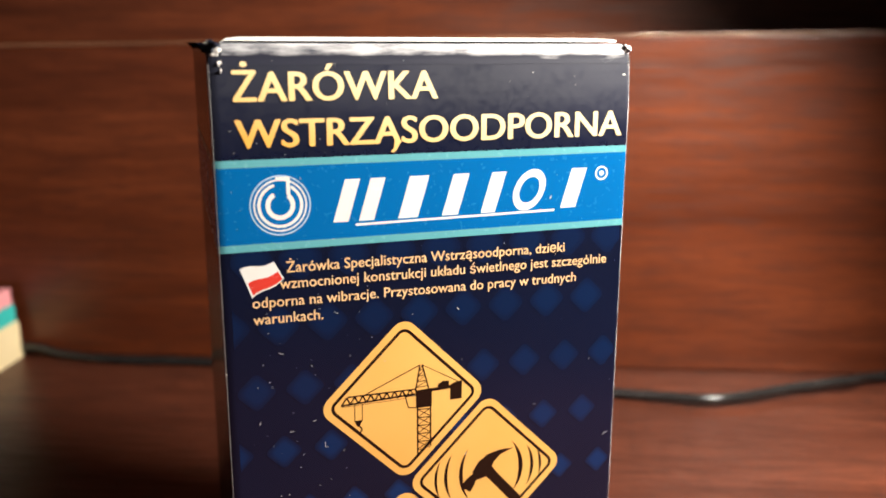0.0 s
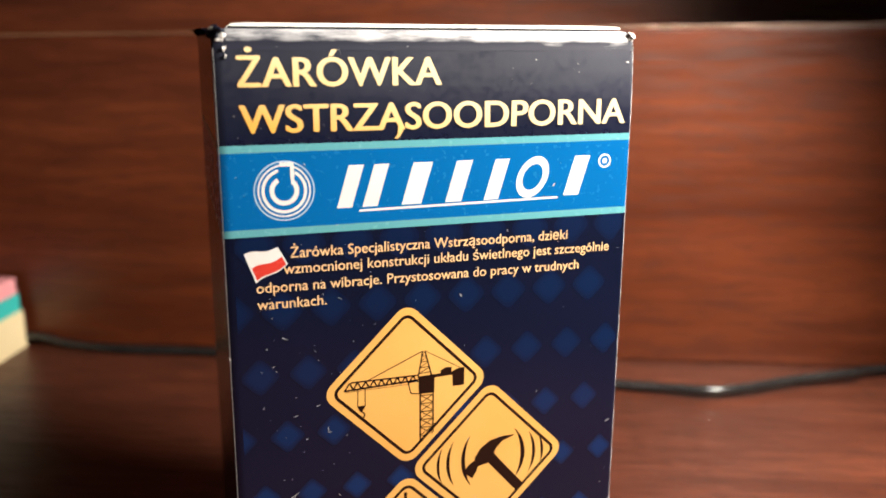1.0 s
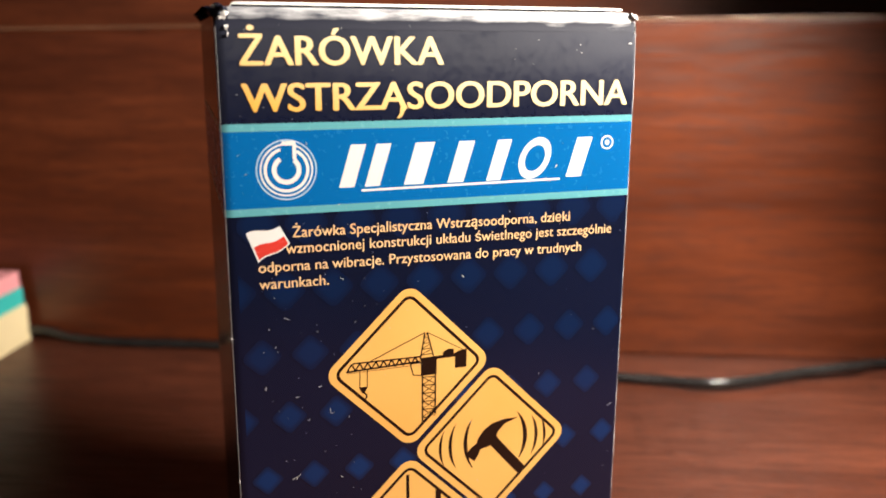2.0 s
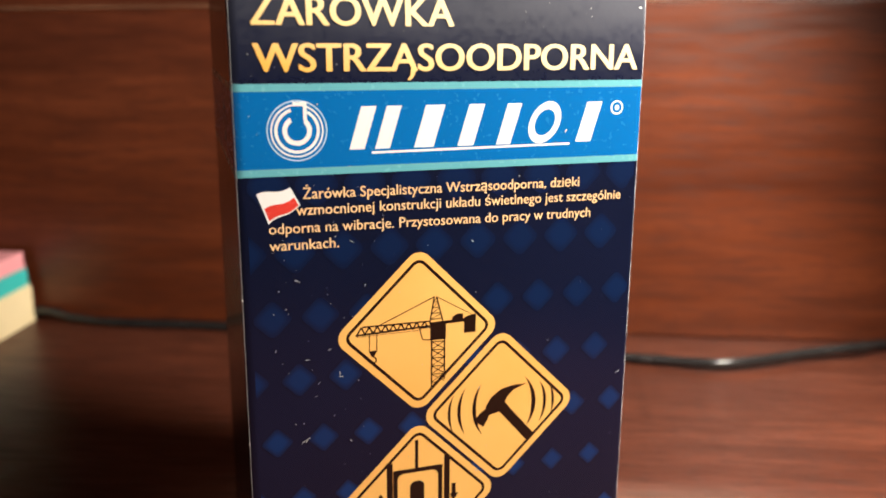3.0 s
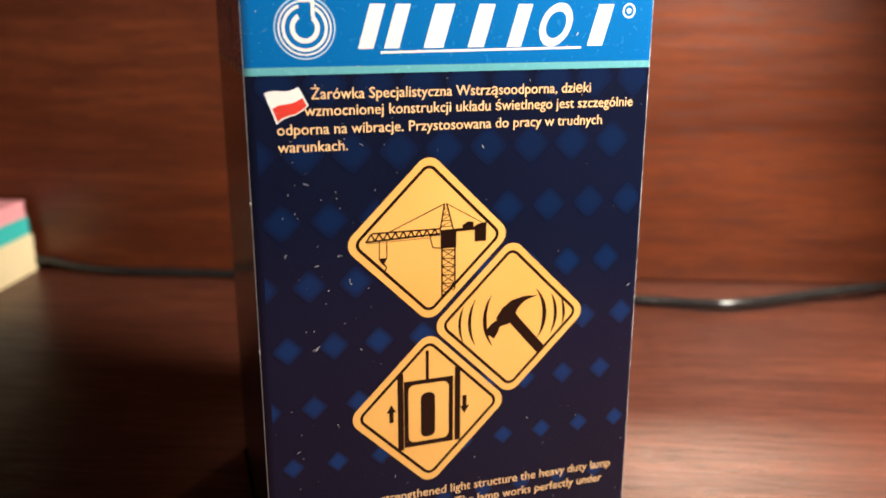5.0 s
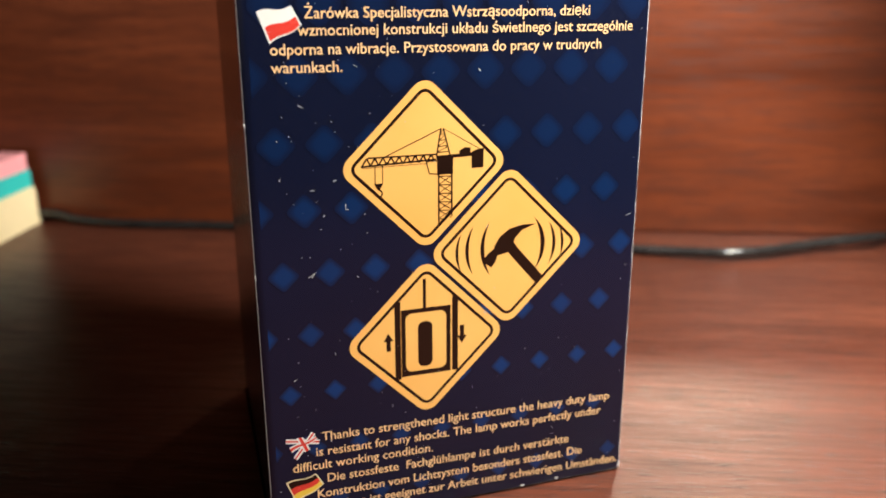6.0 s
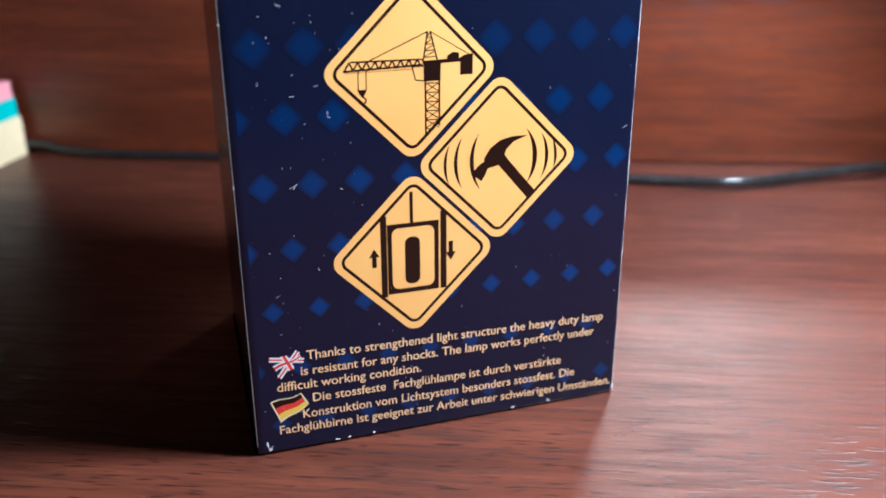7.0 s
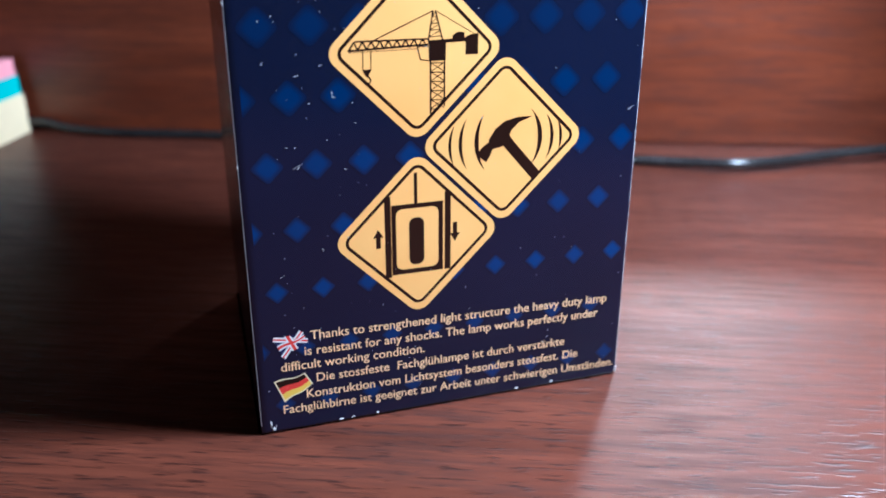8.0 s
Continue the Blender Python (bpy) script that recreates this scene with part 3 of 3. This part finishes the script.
def swing(c, r0, r1, a0, a1, shift):
    """A crescent that tapers to both ends."""
    def draw(bm):
        n = 16
        outer, inner = [], []
        for k in range(n + 1):
            t = radians(a0 + (a1 - a0) * k / n)
            w = math.sin(math.pi * k / n)
            outer.append((c[0] + r1 * math.cos(t), c[1] + r1 * math.sin(t)))
            inner.append((c[0] + (r1 - (r1 - r0) * w) * math.cos(t), c[1] + (r1 - (r1 - r0) * w) * math.sin(t)))
        a, b = ([bm.verts.new(at(x, z, L)) for x, z in row] for row in (outer, inner))
        for k in range(n):
            if k == 0:
                bm.faces.new((a[0], a[1], b[1]))
            elif k == n - 1:
                bm.faces.new((a[k], a[n], b[k]))
            else:
                bm.faces.new((a[k], a[k + 1], b[k + 1], b[k]))
    return draw


for c, r0, r1, a0, a1 in (((43.3, 46.9), 6.45, 7.15, 141, 222), ((40.4, 46.8), 6.3, 6.9, 143, 217), ((37.8, 46.6), 5.5, 6.0, 146, 213),
                          ((41.4, 46.9), 5.6, 6.4, -44, 48), ((43.7, 46.8), 5.5, 6.1, -39, 40), ((46.2, 46.8), 4.6, 5.1, -28, 36)):
    flat("swing_stroke", BLACK, swing(c, r0, r1, a0, a1, 0), "", hammer_sign)


for x, z0 in ((21.75, 25.4), (31.75, 25.8)):
    flat("shaft_rail", BLACK, lambda bm, x=x, z0=z0: strip(bm, (x, z0), (x, 39.3), 1.02, L), "", lift_sign)
flat("lift_rope", BLACK, lambda bm: strip(bm, (26.4, 42.9), (26.4, 37.8), 0.55, L), "", lift_sign)


def rounded(x0, x1, z0, z1, r, n=5):
    pts = []
    for q, (cx, cz) in enumerate(((x1 - r, z1 - r), (x0 + r, z1 - r), (x0 + r, z0 + r), (x1 - r, z0 + r))):
        for k in range(n):
            t = radians(90 * q + 90 * k / (n - 1))
            pts.append((cx + r * math.cos(t), cz + r * math.sin(t)))
    return pts


def cabin(bm):
    a, b = rounded(22.35, 30.95, 25.8, 37.8, 0.05), rounded(23.1, 30.2, 26.6, 37.05, 1.1)
    va, vb = ([bm.verts.new(at(x, z, L + 0.002)) for x, z in p] for p in (a, b))
    for k in range(len(a)):
        j = (k + 1) % len(a)
        bm.faces.new((va[k], va[j], vb[j], vb[k]))


flat("lift_cabin", BLACK, cabin, "", lift_sign)
flat("arrow", BLACK, lambda bm: polygon(bm, [(19.78, 30.8), (20.52, 30.8), (20.52, 32.6), (21.0, 32.6), (20.15, 34.0), (19.3, 32.6), (19.78, 32.6)], L), "", lift_sign)
flat("arrow", BLACK, lambda bm: polygon(bm, [(33.37, 33.9), (32.63, 33.9), (32.63, 32.0), (32.2, 32.0), (33.0, 30.6), (33.85, 32.0), (33.37, 32.0)], L), "", lift_sign)
flat("cabin_load", BLACK, lambda bm: polygon(bm, rounded(25.25, 27.75, 27.3, 35.4, 1.0), L), "plain dark upright bar in the lift cabin", lift_sign)


# wear: dust, scratches and bare card at the chipped edges
def flecks(count, seed):
    rnd = random.Random(seed)
    bm = bmesh.new()
    for _ in range(count):
        x, z = rnd.uniform(1, 64), rnd.uniform(2, 115)
        if rnd.random() < 0.45:
            x = 1 + (x - 1) * 0.45
        a, r = rnd.uniform(0, 6.28), rnd.choice((0.045, 0.05, 0.06, 0.07, 0.1)) * rnd.uniform(0.7, 1.2)
        k = rnd.choice((1, 1, 1, 1.4, 2.0, 3.2))
        pts = []
        for i in range(6):
            t = i * math.pi / 3
            px, pz = r * k * math.cos(t), r * math.sin(t) * rnd.uniform(0.6, 1.1)
            pts.append((x + px * math.cos(a) - pz * math.sin(a), z + px * math.sin(a) + pz * math.cos(a)))
        polygon(bm, pts, 0.12)
    return bm


part("dust", flecks(230, 4), DUST, carton, "fine grey dust and scuffs", kind="stuff")


def scratches():
    """The marks that stand out: a spot or a short stroke each, in millimetres with its run."""
    bm = bmesh.new()
    for x, z, dx, dz in ((5.6, 67.4, 0.2, 0.2), (8.9, 62.1, 0.15, 0.0), (3.9, 60.8, 0.2, 0.5), (8.4, 59.0, 0.7, 0.05), (10.3, 54.8, 0.25, 0.3),
                         (9.8, 52.8, 0.2, 0.0), (7.8, 48.4, 0.2, 0.1), (12.7, 49.2, 0.2, 0.1), (13.8, 56.5, 0.0, -0.8), (13.8, 55.7, 0.5, -0.1),
                         (7.5, 45.2, 1.3, 0.7), (8.1, 45.1, 0.4, 0.7), (4.3, 27.8, 0.7, 0.4), (63.1, 50.3, 0.9, 0.5), (12.0, 60.3, 0.6, 0.1),
                         (7.2, 72.0, 0.8, -0.4), (47.8, 112.9, 0.2, 0.0), (55.0, 112.2, 0.2, 0.0), (55.2, 110.9, 0.15, 0.1), (38.0, 103.9, 1.2, 0.7),
                         (15.8, 77.6, 0.6, -0.4), (20.6, 20.6, 0.1, 0.4), (50.3, 9.8, 0.3, 0.3), (27.4, 13.2, 0.2, 0.2)):
        strip(bm, (x, z), (x + dx + 0.02, z + dz + 0.02), 0.11, 0.13, 0.05)
    return bm


part("scratches", scratches(), CHIP, carton, "short white scratches in the print", kind="stuff")


def chip(x, y, z, sx, sy, sz, seed):
    """Torn card: a ragged, folded lump."""
    rnd = random.Random(seed)
    bm = bmesh.new()
    bmesh.ops.create_icosphere(bm, subdivisions=3, radius=1)
    waves = [(Vector([rnd.gauss(0, 1) for _ in range(3)]).normalized() * rnd.uniform(2.5, 9), rnd.uniform(0, 6.28), rnd.uniform(0.08, 0.26)) for _ in range(7)]
    for v in bm.verts:
        f = 0.9 + sum(a * math.sin(k.dot(v.co) + ph) for k, ph, a in waves) + rnd.uniform(-0.1, 0.1)
        v.co = Vector((x + v.co.x * sx * f, y + v.co.y * sy * f, max(0.15, z + v.co.z * sz * f))) / 1000
    return bm


for i, (x, z, s, h) in enumerate(((12.7, 0.45, 0.5, 0.22), (14.9, 0.45, 0.45, 0.22), (19.1, 0.45, 0.4, 0.2), (44.9, 0.45, 0.55, 0.28), (51.8, 0.5, 0.4, 0.35))):
    part("edge_chip", chip(x, 0.0, z - 0.1, 0.7 * s, 0.08, 0.75 * h, i), CHIP, carton)
part("corner_chip", chip(64.8, 0.4, 0.7, 0.5, 0.5, 0.6, 11), CHIP, carton)
part("corner_chip", chip(1.0, 0.05, 1.5, 0.28, 0.12, 0.6, 12), CHIP, carton)
part("corner_chip", chip(1.5, 0.05, 0.8, 0.35, 0.12, 0.4, 14), CHIP, carton)
part("corner_chip", chip(64.6, 1.0, 116.4, 0.7, 0.8, 0.7, 13), CHIP, carton)
part("corner_chip", chip(64.75, 0.75, 114.6, 0.22, 0.3, 1.1, 15), CHIP, carton)
part("corner_chip", chip(63.9, 0.32, 112.4, 0.3, 0.06, 0.14, 16), CHIP, carton)
for i, (x, y, z, w, h) in enumerate(((0.3, 0.75, 115.9, 0.75, 0.95), (0.9, 0.6, 114.6, 0.3, 0.5), (-0.4, 1.6, 117.1, 0.5, 0.35), (0.95, 0.5, 113.4, 0.16, 0.5))):
    part("corner_chip", chip(x, y, z, w, 0.3, h, 30 + i), CHIP, carton)
for z in (46.0, 69.4):
    part("edge_notch", chip(-0.62, 0.2, z, 0.12, 0.15, 0.28, int(z)), CHIP, carton)
part("crumpled_corner", chip(0.0, 2.0, 116.4, 1.1, 1.5, 0.9, 21), NAVY, carton, "crumpled dark corner of the lid")
part("crumpled_corner", chip(-0.6, 3.6, 116.2, 0.7, 1.4, 0.5, 22), NAVY, carton, "crumpled dark corner of the lid")


# ---- the cable ----
def tube(points, radius, sides=12, per=10):
    pts = [Vector(p) for p in points]
    line = []
    for i in range(1, len(pts) - 2):
        a, b, c, d = pts[i - 1:i + 3]
        for k in range(per):
            t = k / per
            line.append(0.5 * ((2 * b) + (c - a) * t + (2 * a - 5 * b + 4 * c - d) * t * t + (3 * b - a - 3 * c + d) * t ** 3))
    line.append(pts[-2])
    bm, rows = bmesh.new(), []
    for i, p in enumerate(line):
        d = (line[min(i + 1, len(line) - 1)] - line[max(i - 1, 0)]).normalized()
        s = d.cross(Vector((0, 0, 1))).normalized()
        u = s.cross(d)
        rows.append([bm.verts.new(p + radius * (math.cos(q * 6.2832 / sides) * s + math.sin(q * 6.2832 / sides) * u)) for q in range(sides)])
    for a, b in zip(rows, rows[1:]):
        for q in range(sides):
            bm.faces.new((a[q], a[(q + 1) % sides], b[(q + 1) % sides], b[q]))
    bm.faces.new(rows[0])
    bm.faces.new(rows[-1])
    return bm


CABLE_R = 0.0017
cable = tagged(link("power_cable", tube([(-0.34, 0.345, CABLE_R), (-0.25, 0.308, CABLE_R), (-0.12, 0.2535, 0.0030), (-0.0605, 0.2275, 0.0038), (-0.0435, 0.2175, 0.0018), (-0.024, 0.2052, CABLE_R),
                                         (0.0093, 0.1908, CABLE_R), (0.07, 0.157, CABLE_R), (0.128, 0.1220, 0.0018), (0.1498, 0.1068, 0.0028), (0.161, 0.0995, 0.0033), (0.1745, 0.0975, 0.0034),
                                         (0.193, 0.0980, 0.0035), (0.2145, 0.0952, 0.0045), (0.233, 0.0965, 0.0032), (0.29, 0.081, 0.0025), (0.36, 0.06, CABLE_R), (0.45, 0.02, CABLE_R), (0.5, 0.0, CABLE_R)], CABLE_R),
                    RUBBER, m=pose(0, 0, -0.0004), smooth=True), "thin black power cable lying along the rear board", "cable")


# ---- sticky notes ----
def note_pad(z0, z1, base, label, skew, out=0.0):
    paper = plain("note_paper", base, 0.75, 0, 80, 0.95)
    pad = empty("sticky_note_pad", ROOM @ pose(-0.2278 + out, -0.0045, z0, 0, 0, skew), label, "note pad", "stacked note pads")
    n = max(4, int((z1 - z0) / 0.0011))
    step = (z1 - z0) / n
    rnd = random.Random(int(z0 * 1e5))
    for k in range(n):
        j = rnd.uniform(-0.0002, 0.0002)
        part("sheet", block((-0.05 + j, -0.05 + j, k * step + 0.00002), (j, j * 0.5, (k + 1) * step - 0.00002)), paper, pad)
    return pad


note_pad(0.0, 0.0145, (0.80, 0.66, 0.40), "cream yellow sticky note pad lying on the desk", 0.0, 0.0018)
note_pad(0.0145, 0.0210, (0.03, 0.46, 0.44), "teal sticky note pad in the middle of the stack", 0.4, 0.0008)
note_pad(0.0210, 0.0272, (0.80, 0.33, 0.36), "pink sticky note pad on top of the stack", -0.5)
